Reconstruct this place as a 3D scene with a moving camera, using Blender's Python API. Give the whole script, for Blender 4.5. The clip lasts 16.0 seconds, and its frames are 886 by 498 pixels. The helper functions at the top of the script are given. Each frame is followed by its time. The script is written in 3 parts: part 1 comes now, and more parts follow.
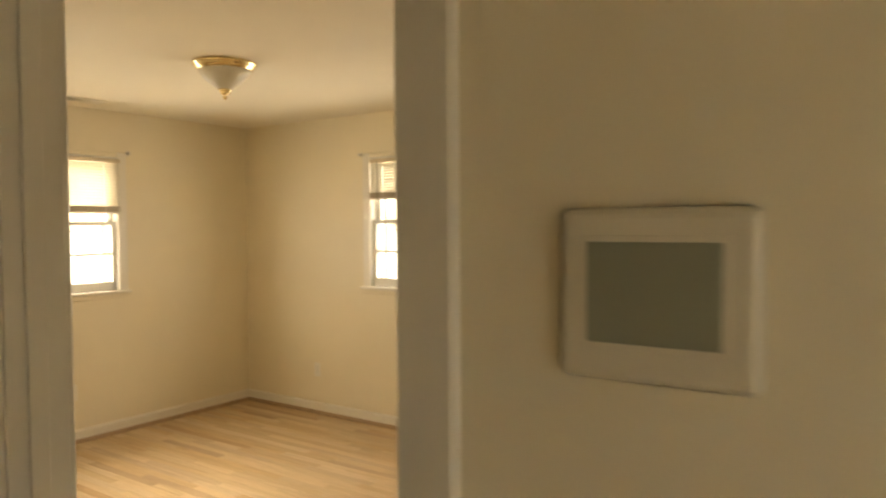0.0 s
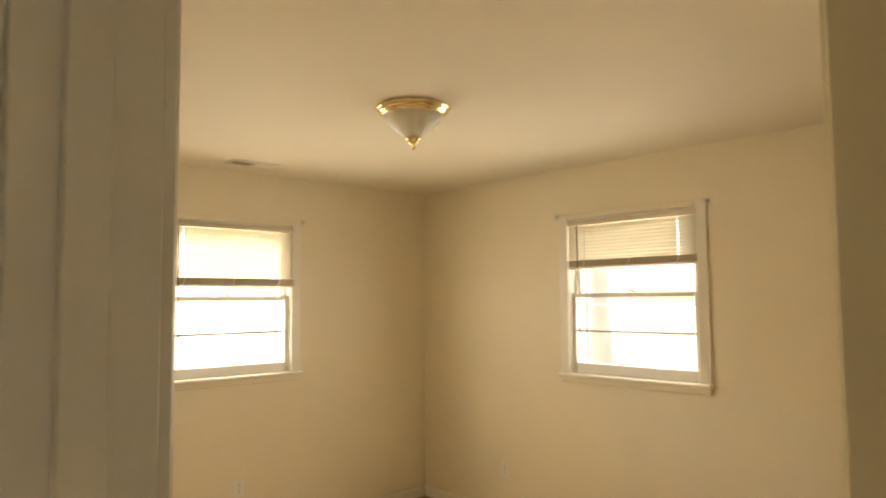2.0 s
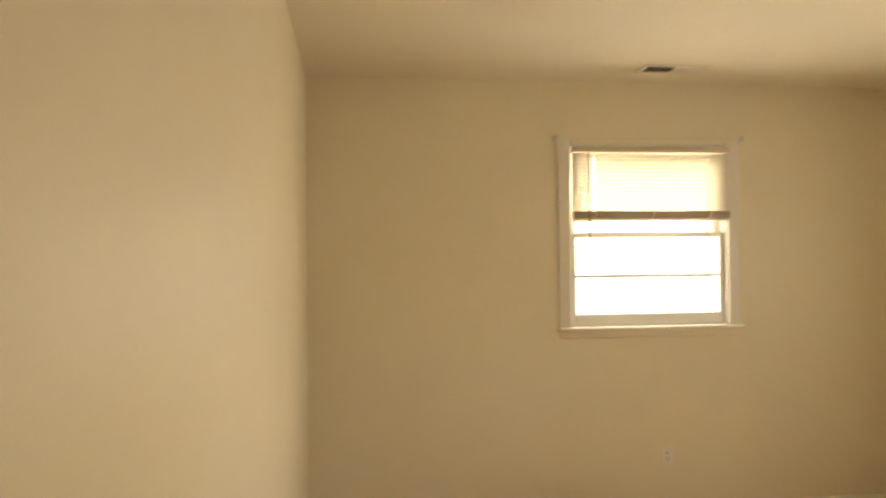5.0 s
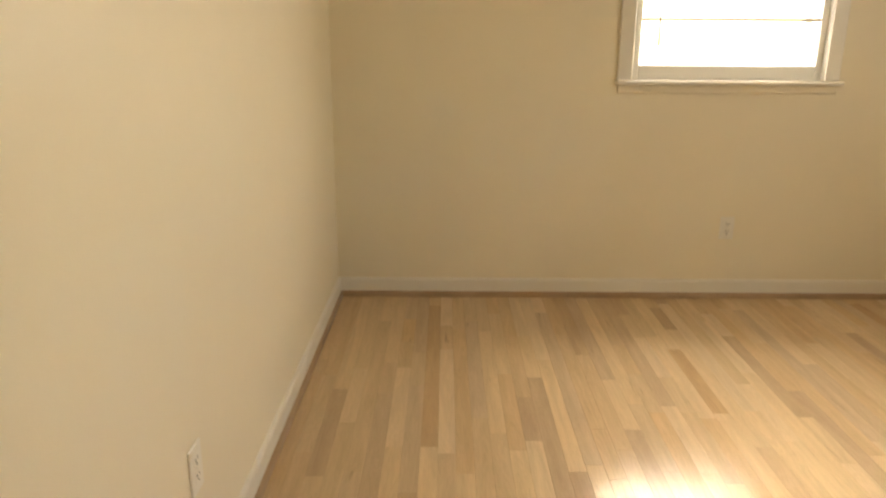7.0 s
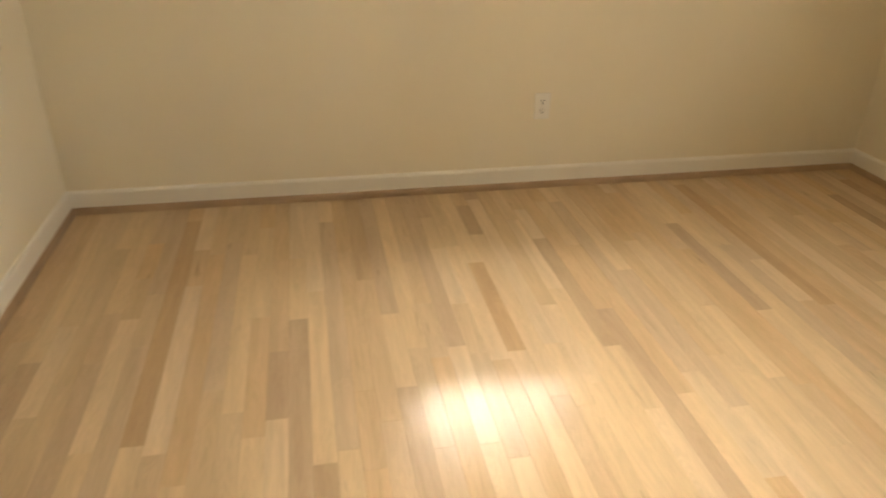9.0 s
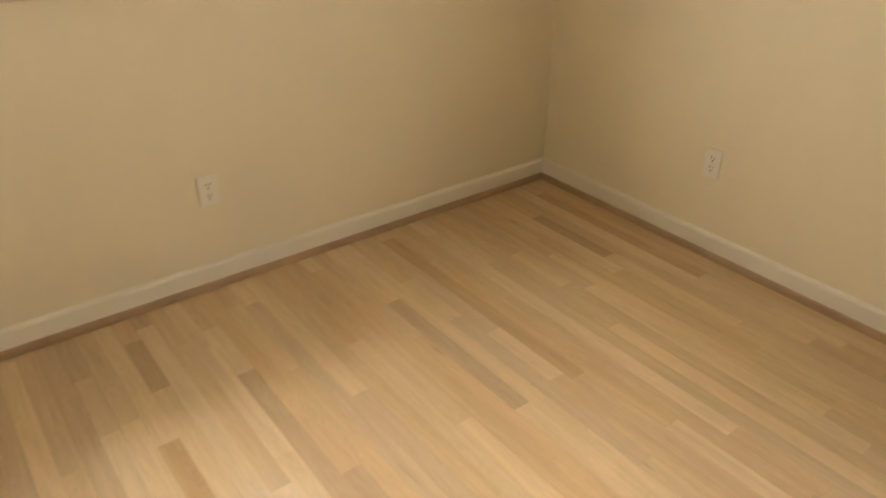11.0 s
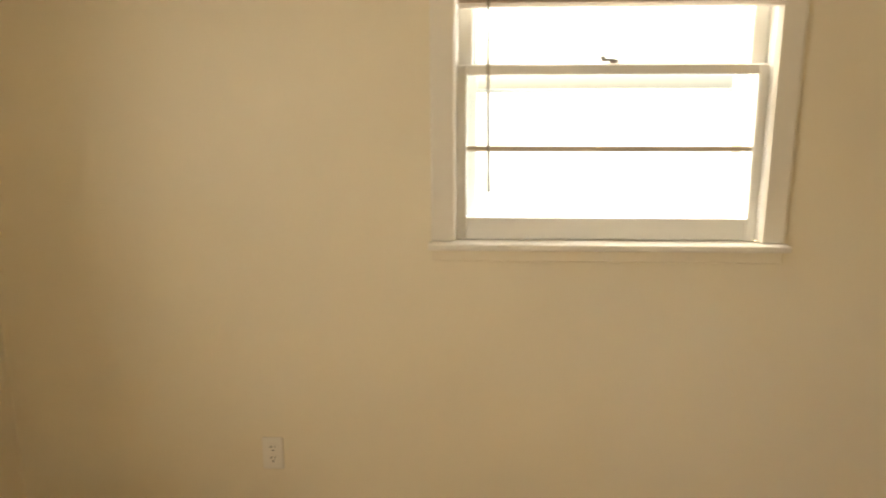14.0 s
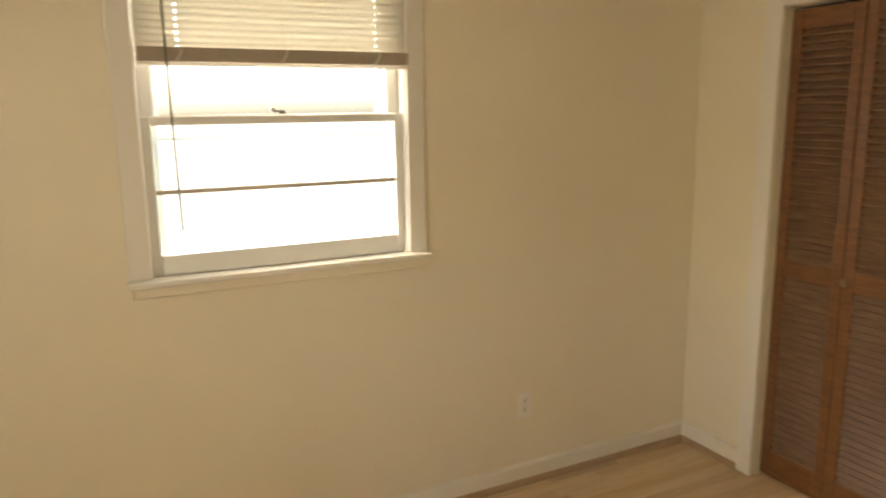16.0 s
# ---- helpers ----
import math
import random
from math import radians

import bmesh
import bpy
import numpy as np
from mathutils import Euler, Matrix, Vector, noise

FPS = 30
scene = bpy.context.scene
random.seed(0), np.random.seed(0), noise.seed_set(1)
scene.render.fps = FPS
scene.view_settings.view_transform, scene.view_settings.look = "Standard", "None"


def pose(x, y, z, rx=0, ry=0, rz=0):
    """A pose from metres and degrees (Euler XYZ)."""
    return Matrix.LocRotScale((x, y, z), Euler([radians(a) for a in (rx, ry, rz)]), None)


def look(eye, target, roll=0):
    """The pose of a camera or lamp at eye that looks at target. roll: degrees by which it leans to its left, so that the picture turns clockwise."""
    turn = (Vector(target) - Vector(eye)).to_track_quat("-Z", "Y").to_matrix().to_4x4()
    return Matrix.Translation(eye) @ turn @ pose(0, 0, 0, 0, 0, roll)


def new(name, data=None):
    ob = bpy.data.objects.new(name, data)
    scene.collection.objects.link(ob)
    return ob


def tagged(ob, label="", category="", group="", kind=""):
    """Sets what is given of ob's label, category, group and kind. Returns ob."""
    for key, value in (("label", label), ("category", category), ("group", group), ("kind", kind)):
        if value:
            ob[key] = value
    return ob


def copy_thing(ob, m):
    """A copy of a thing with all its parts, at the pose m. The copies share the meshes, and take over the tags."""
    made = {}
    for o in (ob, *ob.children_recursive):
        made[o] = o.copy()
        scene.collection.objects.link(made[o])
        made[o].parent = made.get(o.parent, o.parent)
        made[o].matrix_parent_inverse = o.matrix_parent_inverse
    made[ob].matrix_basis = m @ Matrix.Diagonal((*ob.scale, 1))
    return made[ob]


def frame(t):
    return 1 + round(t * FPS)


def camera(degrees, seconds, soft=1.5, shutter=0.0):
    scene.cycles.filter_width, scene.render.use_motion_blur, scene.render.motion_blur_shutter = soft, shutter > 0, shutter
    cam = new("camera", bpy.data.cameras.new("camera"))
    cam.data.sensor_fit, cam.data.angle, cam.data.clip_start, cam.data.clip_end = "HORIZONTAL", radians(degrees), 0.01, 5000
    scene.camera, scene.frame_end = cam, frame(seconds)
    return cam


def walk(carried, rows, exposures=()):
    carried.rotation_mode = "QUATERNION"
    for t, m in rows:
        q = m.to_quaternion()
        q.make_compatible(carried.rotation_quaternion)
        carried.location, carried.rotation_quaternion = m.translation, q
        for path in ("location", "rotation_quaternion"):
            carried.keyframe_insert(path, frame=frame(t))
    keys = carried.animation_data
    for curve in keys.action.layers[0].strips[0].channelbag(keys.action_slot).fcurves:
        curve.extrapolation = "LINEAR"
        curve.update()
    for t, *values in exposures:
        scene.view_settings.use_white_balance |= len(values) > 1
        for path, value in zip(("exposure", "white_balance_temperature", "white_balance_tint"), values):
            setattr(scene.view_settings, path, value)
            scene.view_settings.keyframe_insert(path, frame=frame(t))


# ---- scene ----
cam = camera(63.6, 16.0, soft=2.0, shutter=0.5)
PATH = [
    (0, (-4.245, -5.141, 1.566), (-2.61, -3.991, 1.499), -0.4),
    (0.5, (-4.114, -4.929, 1.56), (-2.592, -3.631, 1.578), -0.3),
    (1, (-4.029, -4.698, 1.574), (-2.583, -3.319, 1.65), -0.3),
    (1.5, (-3.934, -4.555, 1.572), (-2.538, -3.127, 1.689), -0.3),
    (2, (-3.8, -4.401, 1.569), (-2.456, -2.927, 1.713), -0.5),
    (2.5, (-3.676, -4.266, 1.559), (-2.425, -2.712, 1.704), -0.4),
    (3, (-3.56, -4.131, 1.546), (-2.412, -2.499, 1.689), -0.5),
    (3.5, (-3.477, -4.023, 1.533), (-2.521, -2.272, 1.67), -0.4),
    (4, (-3.396, -3.941, 1.505), (-2.656, -2.087, 1.622), -0.5),
    (4.5, (-3.343, -3.872, 1.476), (-2.862, -1.933, 1.568), -0.6),
    (5, (-3.293, -3.809, 1.445), (-3.056, -1.824, 1.486), -0.6),
    (5.2, (-3.264, -3.797, 1.442), (-3.108, -1.803, 1.439), -0.7),
    (7.3, (-2.97, -3.423, 1.236), (-2.975, -1.53, 0.59), 0.3),
    (7.5, (-2.939, -3.386, 1.227), (-2.933, -1.513, 0.528), 0.4),
    (8, (-2.829, -3.238, 1.206), (-2.762, -1.406, 0.408), 0.8),
    (8.2, (-2.763, -3.166, 1.196), (-2.664, -1.349, 0.367), 0.9),
    (10.3, (-2.416, -2.401, 1.342), (-1.568, -0.898, 0.331), 1.2),
    (10.5, (-2.382, -2.345, 1.356), (-1.467, -0.874, 0.357), 1.1),
    (11, (-2.314, -2.202, 1.415), (-1.248, -0.838, 0.413), 0.9),
    (11.5, (-2.28, -2.038, 1.475), (-1.032, -0.822, 0.499), 0.9),
    (12, (-2.224, -1.909, 1.513), (-0.783, -0.856, 0.61), 0.8),
    (12.5, (-2.158, -1.827, 1.541), (-0.539, -0.938, 0.774), 0.6),
    (13, (-2.115, -1.75, 1.555), (-0.349, -1.075, 0.933), 0.4),
    (13.5, (-2.108, -1.656, 1.545), (-0.218, -1.245, 1.03), 0.2),
    (14, (-2.129, -1.539, 1.543), (-0.178, -1.441, 1.104), -0.2),
    (14.5, (-2.213, -1.448, 1.558), (-0.264, -1.654, 1.156), -0.4),
    (15, (-2.327, -1.376, 1.567), (-0.414, -1.829, 1.202), -0.5),
    (15.5, (-2.402, -1.344, 1.597), (-0.552, -2.008, 1.226), -0.8),
    (16, (-2.446, -1.305, 1.61), (-0.686, -2.18, 1.234), -0.8),
]
walk(cam, [(t, look(eye, target, roll)) for t, eye, target, roll in PATH], exposures=[(0.0, 3.95, 8400, 10), (3.0, 3.84, 7900, 10), (5.0, 3.80, 7900, 10), (8.0, 4.04, 7100, 10), (11.0, 4.02, 6950, 10), (14.5, 3.84, 7150, 10), (16.0, 3.79, 7200, 10)])

# ---- light ----
world = bpy.data.worlds.new("sky")
scene.world = world
world.use_nodes = True
wn, wl = world.node_tree.nodes, world.node_tree.links
sky = wn.new("ShaderNodeTexSky")
sky.sky_type = "NISHITA"
sky.sun_disc = False
sky.sun_elevation = radians(46)
sky.sun_rotation = radians(14)
sky.air_density, sky.dust_density, sky.ozone_density = 1.0, 4.0, 1.0
wn["Background"].inputs["Strength"].default_value = 0.15
wl.new(sky.outputs[0], wn["Background"].inputs["Color"])

sun = new("sun", bpy.data.lights.new("sun", "SUN"))
sun.data.energy = 0.60
sun.data.angle = radians(46)
sun.data.color = (1.0, 0.93, 0.82)
sun.matrix_world = look((2.42, 9.7, 10.35), (0, 0, 0))



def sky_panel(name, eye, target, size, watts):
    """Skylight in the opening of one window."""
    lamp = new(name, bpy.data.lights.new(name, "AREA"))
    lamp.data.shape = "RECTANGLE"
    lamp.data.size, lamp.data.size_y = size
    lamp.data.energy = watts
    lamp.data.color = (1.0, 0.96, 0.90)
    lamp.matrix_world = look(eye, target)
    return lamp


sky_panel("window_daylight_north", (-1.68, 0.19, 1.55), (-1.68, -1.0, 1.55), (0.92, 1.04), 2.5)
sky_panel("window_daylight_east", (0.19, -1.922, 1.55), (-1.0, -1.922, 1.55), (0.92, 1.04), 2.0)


# ---- materials ----
def material(name, colour, rough=0.5, metal=0.0, spec=0.5, vary=0.06, scale=6.0, fine=180.0, bump=0.05, rough_vary=0.08, stretch=(1, 1, 1)):
    """A surface whose colour, gloss and relief vary at a coarse and a fine scale."""
    m = bpy.data.materials.new(name)
    m.use_nodes = True
    n, l = m.node_tree.nodes, m.node_tree.links
    b = n["Principled BSDF"]
    b.inputs["Metallic"].default_value = metal
    b.inputs["Specular IOR Level"].default_value = spec
    geo = n.new("ShaderNodeNewGeometry")
    mp = n.new("ShaderNodeMapping")
    mp.inputs["Scale"].default_value = stretch
    l.new(geo.outputs["Position"], mp.inputs["Vector"])
    big = n.new("ShaderNodeTexNoise")
    big.inputs["Scale"].default_value = scale
    big.inputs["Detail"].default_value = 4
    small = n.new("ShaderNodeTexNoise")
    small.inputs["Scale"].default_value = fine
    small.inputs["Detail"].default_value = 3
    for t in (big, small):
        l.new(mp.outputs[0], t.inputs["Vector"])
    both = n.new("ShaderNodeMath")
    both.operation = "MULTIPLY_ADD"
    both.inputs[1].default_value = 0.7
    l.new(big.outputs["Fac"], both.inputs[0])
    part30 = n.new("ShaderNodeMath")
    part30.operation = "MULTIPLY"
    part30.inputs[1].default_value = 0.3
    l.new(small.outputs["Fac"], part30.inputs[0])
    l.new(part30.outputs[0], both.inputs[2])
    ramp = n.new("ShaderNodeMapRange")
    ramp.inputs["From Min"].default_value, ramp.inputs["From Max"].default_value = 0.3, 0.7
    ramp.inputs["To Min"].default_value, ramp.inputs["To Max"].default_value = 1 - vary, 1 + vary
    l.new(both.outputs[0], ramp.inputs["Value"])
    tint = n.new("ShaderNodeVectorMath")
    tint.operation = "SCALE"
    tint.inputs[0].default_value = colour
    l.new(ramp.outputs[0], tint.inputs["Scale"])
    l.new(tint.outputs[0], b.inputs["Base Color"])
    rr = n.new("ShaderNodeMapRange")
    rr.inputs["From Min"].default_value, rr.inputs["From Max"].default_value = 0.3, 0.7
    rr.inputs["To Min"].default_value, rr.inputs["To Max"].default_value = max(0.02, rough - rough_vary), min(1, rough + rough_vary)
    l.new(big.outputs["Fac"], rr.inputs["Value"])
    l.new(rr.outputs[0], b.inputs["Roughness"])
    if bump:
        bp = n.new("ShaderNodeBump")
        bp.inputs["Strength"].default_value = bump
        bp.inputs["Distance"].default_value = 0.004
        l.new(small.outputs["Fac"], bp.inputs["Height"])
        l.new(bp.outputs[0], b.inputs["Normal"])
    return m


def wall_paint(name, colour, rough):
    """Rolled eggshell paint: orange-peel stipple over a slightly wavy, patched plaster."""
    m = material(name, colour, rough, vary=0.025, scale=2.2, fine=260, bump=0.07, rough_vary=0.07)
    n, l = m.node_tree.nodes, m.node_tree.links
    b = n["Principled BSDF"]
    geo = n.new("ShaderNodeNewGeometry")
    wave = n.new("ShaderNodeTexNoise")
    wave.inputs["Scale"].default_value = 3.5
    wave.inputs["Detail"].default_value = 2
    l.new(geo.outputs["Position"], wave.inputs["Vector"])
    bp = n.new("ShaderNodeBump")
    bp.inputs["Strength"].default_value = 0.25
    bp.inputs["Distance"].default_value = 0.02
    l.new(wave.outputs["Fac"], bp.inputs["Height"])
    first = b.inputs["Normal"].links[0].from_node
    l.new(bp.outputs[0], first.inputs["Normal"])
    return m


def oak(name, dark, light, rough):
    """Strip oak: each board has its own tone, long grain, pores and a few dark streaks, under satin varnish."""
    m = bpy.data.materials.new(name)
    m.use_nodes = True
    n, l = m.node_tree.nodes, m.node_tree.links
    b = n["Principled BSDF"]
    geo, obj = n.new("ShaderNodeNewGeometry"), n.new("ShaderNodeObjectInfo")
    add = n.new("ShaderNodeMath")
    l.new(geo.outputs["Random Per Island"], add.inputs[0])
    l.new(obj.outputs["Random"], add.inputs[1])
    own = n.new("ShaderNodeMath")
    own.operation = "FRACT"
    l.new(add.outputs[0], own.inputs[0])
    shift = n.new("ShaderNodeCombineXYZ")
    far = n.new("ShaderNodeMath")
    far.operation = "MULTIPLY"
    far.inputs[1].default_value = 37.0
    l.new(own.outputs[0], far.inputs[0])
    for i in range(3):
        l.new(far.outputs[0], shift.inputs[i])
    moved = n.new("ShaderNodeVectorMath")
    l.new(geo.outputs["Position"], moved.inputs[0])
    l.new(shift.outputs[0], moved.inputs[1])
    mp = n.new("ShaderNodeMapping")
    mp.inputs["Scale"].default_value = (11, 0.9, 1)
    l.new(moved.outputs[0], mp.inputs["Vector"])
    grain = n.new("ShaderNodeTexNoise")
    grain.inputs["Scale"].default_value = 2.2
    grain.inputs["Detail"].default_value = 4
    grain.inputs["Distortion"].default_value = 0.9
    l.new(mp.outputs[0], grain.inputs["Vector"])
    mp2 = n.new("ShaderNodeMapping")
    mp2.inputs["Scale"].default_value = (420, 14, 1)
    l.new(moved.outputs[0], mp2.inputs["Vector"])
    pores = n.new("ShaderNodeTexNoise")
    pores.inputs["Scale"].default_value = 1.0
    pores.inputs["Detail"].default_value = 3
    l.new(mp2.outputs[0], pores.inputs["Vector"])
    # the board's own tone: mostly honey, some pale, some reddish, a few brown
    tone = n.new("ShaderNodeValToRGB")
    e = tone.color_ramp.elements
    e[0].position, e[0].color = 0.0, (*dark, 1)
    e[1].position, e[1].color = 1.0, (*light, 1)
    for at, c in ((0.09, [d * 0.5 + g * 0.5 for d, g in zip(dark, light)]), (0.3, [g * k for g, k in zip(light, (0.92, 0.84, 0.74))]),
                  (0.55, [g * k for g, k in zip(light, (0.88, 0.86, 0.82))]), (0.78, [g * k for g, k in zip(light, (1.0, 0.97, 0.90))])):
        tone.color_ramp.elements.new(at).color = (*c, 1)
    l.new(own.outputs[0], tone.inputs["Fac"])
    streak = n.new("ShaderNodeMapRange")
    streak.inputs["From Min"].default_value, streak.inputs["From Max"].default_value = 0.28, 0.72
    streak.inputs["To Min"].default_value, streak.inputs["To Max"].default_value = 0.88, 1.06
    l.new(grain.outputs["Fac"], streak.inputs["Value"])
    pore = n.new("ShaderNodeMapRange")
    pore.inputs["From Min"].default_value, pore.inputs["From Max"].default_value = 0.25, 0.55
    pore.inputs["To Min"].default_value, pore.inputs["To Max"].default_value = 0.93, 1.01
    l.new(pores.outputs["Fac"], pore.inputs["Value"])
    mul = n.new("ShaderNodeMath")
    mul.operation = "MULTIPLY"
    l.new(streak.outputs[0], mul.inputs[0])
    l.new(pore.outputs[0], mul.inputs[1])
    # growth rings: arched contour lines of the coarse grain
    rings = n.new("ShaderNodeMath")
    rings.operation = "MULTIPLY"
    rings.inputs[1].default_value = 95.0
    l.new(grain.outputs["Fac"], rings.inputs[0])
    arch = n.new("ShaderNodeMath")
    arch.operation = "SINE"
    l.new(rings.outputs[0], arch.inputs[0])
    ring = n.new("ShaderNodeMapRange")
    ring.inputs["From Min"].default_value = -1.0
    ring.inputs["To Min"].default_value, ring.inputs["To Max"].default_value = 0.955, 1.02
    l.new(arch.outputs[0], ring.inputs["Value"])
    grown = n.new("ShaderNodeMath")
    grown.operation = "MULTIPLY"
    l.new(mul.outputs[0], grown.inputs[0])
    l.new(ring.outputs[0], grown.inputs[1])
    tint = n.new("ShaderNodeVectorMath")
    tint.operation = "SCALE"
    l.new(tone.outputs["Color"], tint.inputs[0])
    l.new(grown.outputs[0], tint.inputs["Scale"])
    # a few short brown mineral streaks
    mp3 = n.new("ShaderNodeMapping")
    mp3.inputs["Scale"].default_value = (26, 2.6, 1)
    l.new(moved.outputs[0], mp3.inputs["Vector"])
    mark = n.new("ShaderNodeTexNoise")
    mark.inputs["Scale"].default_value = 1.6
    mark.inputs["Detail"].default_value = 2
    l.new(mp3.outputs[0], mark.inputs["Vector"])
    cut = n.new("ShaderNodeMapRange")
    cut.inputs["From Min"].default_value, cut.inputs["From Max"].default_value = 0.70, 0.80
    cut.inputs["To Max"].default_value = 0.55
    l.new(mark.outputs["Fac"], cut.inputs["Value"])
    mix = n.new("ShaderNodeMix")
    mix.data_type = "RGBA"
    mix.inputs["B"].default_value = (*[d * 0.5 for d in dark], 1)
    l.new(cut.outputs[0], mix.inputs["Factor"])
    l.new(tint.outputs[0], mix.inputs["A"])
    l.new(mix.outputs["Result"], b.inputs["Base Color"])
    rr = n.new("ShaderNodeMapRange")
    rr.inputs["To Min"].default_value, rr.inputs["To Max"].default_value = rough - 0.05, rough + 0.07
    l.new(grain.outputs["Fac"], rr.inputs["Value"])
    l.new(rr.outputs[0], b.inputs["Roughness"])
    b.inputs["Specular IOR Level"].default_value = 0.11
    bp = n.new("ShaderNodeBump")
    bp.inputs["Strength"].default_value = 0.10
    bp.inputs["Distance"].default_value = 0.002
    l.new(pores.outputs["Fac"], bp.inputs["Height"])
    swell = n.new("ShaderNodeTexNoise")
    swell.inputs["Scale"].default_value = 11
    swell.inputs["Detail"].default_value = 1
    l.new(moved.outputs[0], swell.inputs["Vector"])
    bp2 = n.new("ShaderNodeBump")
    bp2.inputs["Strength"].default_value = 0.2
    bp2.inputs["Distance"].default_value = 0.006
    l.new(swell.outputs["Fac"], bp2.inputs["Height"])
    l.new(bp2.outputs[0], bp.inputs["Normal"])
    l.new(bp.outputs[0], b.inputs["Normal"])
    return m


def glass(name):
    """Thin clear pane: lets light straight through, mirrors at grazing angles."""
    m = bpy.data.materials.new(name)
    m.use_nodes = True
    n, l = m.node_tree.nodes, m.node_tree.links
    n.remove(n["Principled BSDF"])
    clear, gloss = n.new("ShaderNodeBsdfTransparent"), n.new("ShaderNodeBsdfGlossy")
    clear.inputs["Color"].default_value = (0.96, 0.98, 0.97, 1)
    gloss.inputs["Roughness"].default_value = 0.02
    fr, mix = n.new("ShaderNodeFresnel"), n.new("ShaderNodeMixShader")
    fr.inputs["IOR"].default_value = 1.45
    l.new(fr.outputs[0], mix.inputs["Fac"])
    l.new(clear.outputs[0], mix.inputs[1])
    l.new(gloss.outputs[0], mix.inputs[2])
    l.new(mix.outputs[0], n["Material Output"].inputs["Surface"])
    return m


def vinyl(name, colour, through_share):
    """Thin cream vinyl that daylight shines through."""
    m = material(name, colour, 0.45, vary=0.03, scale=9, fine=90, bump=0.02)
    n, l = m.node_tree.nodes, m.node_tree.links
    t, mix = n.new("ShaderNodeBsdfTranslucent"), n.new("ShaderNodeMixShader")
    t.inputs["Color"].default_value = (*colour, 1)
    mix.inputs["Fac"].default_value = through_share
    l.new(n["Principled BSDF"].outputs[0], mix.inputs[1])
    l.new(t.outputs[0], mix.inputs[2])
    l.new(mix.outputs[0], n["Material Output"].inputs["Surface"])
    return m


WALL = wall_paint("cream wall paint", (0.88, 0.80, 0.625), 0.52)
CEIL = wall_paint("warm white ceiling paint", (0.85, 0.79, 0.66), 0.75)
HALL = wall_paint("cream hall paint", (0.86, 0.74, 0.56), 0.5)
TRIM = material("white semi-gloss trim paint", (0.86, 0.815, 0.72), 0.36, vary=0.012, scale=5, fine=160, bump=0.03, rough_vary=0.02)
SASH = material("white window paint", (0.85, 0.83, 0.77), 0.38, vary=0.012, scale=5, fine=160, bump=0.03, rough_vary=0.02)
DOOR = material("cream gloss door paint", (0.74, 0.68, 0.55), 0.42, vary=0.015, scale=1.2, fine=40, bump=0.02, rough_vary=0.03)
OAK = oak("honey oak strip flooring", (0.545, 0.395, 0.255), (0.735, 0.565, 0.375), 0.16)
OAK_BROWN = oak("brown oak strip", (0.50, 0.36, 0.225), (0.64, 0.475, 0.305), 0.145)
SHOE = material("brown stained shoe moulding", (0.43, 0.295, 0.175), 0.4, vary=0.2, scale=7, fine=90, bump=0.05, stretch=(1, 1, 4))
SUBFLOOR = material("dark floor joint", (0.07, 0.04, 0.02), 0.8)
BRASS = material("polished brass", (0.87, 0.73, 0.45), 0.18, metal=1.0, vary=0.05, scale=20, bump=0.0, rough_vary=0.05)
FROST = vinyl("frosted white glass", (0.92, 0.90, 0.83), 0.25)
SLAT = vinyl("cream vinyl slat", (0.80, 0.74, 0.62), 0.012)
RAIL = material("cream blind rail", (0.72, 0.62, 0.47), 0.4, vary=0.04, scale=12)
LOWRAIL = vinyl("white blind bottom rail", (0.88, 0.83, 0.76), 0.35)
# slat cream darkened: the shade within the gathered stack is in this colour
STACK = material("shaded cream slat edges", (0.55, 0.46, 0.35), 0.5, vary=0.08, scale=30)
CORD = material("white cord", (0.8, 0.76, 0.66), 0.7)
WAND = material("clear grey plastic wand", (0.32, 0.28, 0.20), 0.25)
# darker than the white sash round it
MUNTIN = material("tan muntin paint", (0.55, 0.47, 0.36), 0.45, vary=0.1, scale=20)
PANE = glass("window glass")
METAL = material("dull white metal", (0.78, 0.75, 0.68), 0.4, metal=0.0, vary=0.06)
LOCK = material("tarnished sash lock metal", (0.22, 0.19, 0.16), 0.35, metal=0.8, vary=0.15, scale=60)
ALU = material("grey storm window aluminium", (0.34, 0.36, 0.34), 0.5, metal=0.0, vary=0.06)
PLATE = material("white outlet plastic", (0.90, 0.86, 0.77), 0.35, vary=0.02)
SLOT = material("dark shade of outlet slots", (0.06, 0.05, 0.04), 0.6)
VENTWHITE = material("white enamelled register", (0.78, 0.74, 0.66), 0.4, vary=0.04)
VENTDARK = material("dark vent shade", (0.05, 0.045, 0.04), 0.8)
LCD = material("grey-green display glass", (0.31, 0.32, 0.24), 0.3, vary=0.02, rough_vary=0.0, bump=0.0)
BODY = material("white thermostat plastic", (0.76, 0.70, 0.57), 0.35, vary=0.02)
WALNUT = material("brown stained louver wood", (0.20, 0.085, 0.030), 0.42, vary=0.30, scale=9, fine=70, bump=0.10, stretch=(1.2, 1.2, 7))
LOUVER = material("brown louver slat wood", (0.19, 0.105, 0.056), 0.45, vary=0.35, scale=9, fine=60, bump=0.10, stretch=(1, 1, 9))
KNOB = material("aged brass knob", (0.27, 0.18, 0.10), 0.35, metal=0.6, vary=0.1, scale=60)
LAWN = material("sun-bleached pale ground", (0.22, 0.21, 0.165), 0.9, vary=0.3, scale=0.6, fine=30, bump=0.3)
BARK = material("grey-brown bark", (0.34, 0.29, 0.21), 0.9, vary=0.25, scale=4, fine=40, bump=0.5, stretch=(1, 1, 0.3))
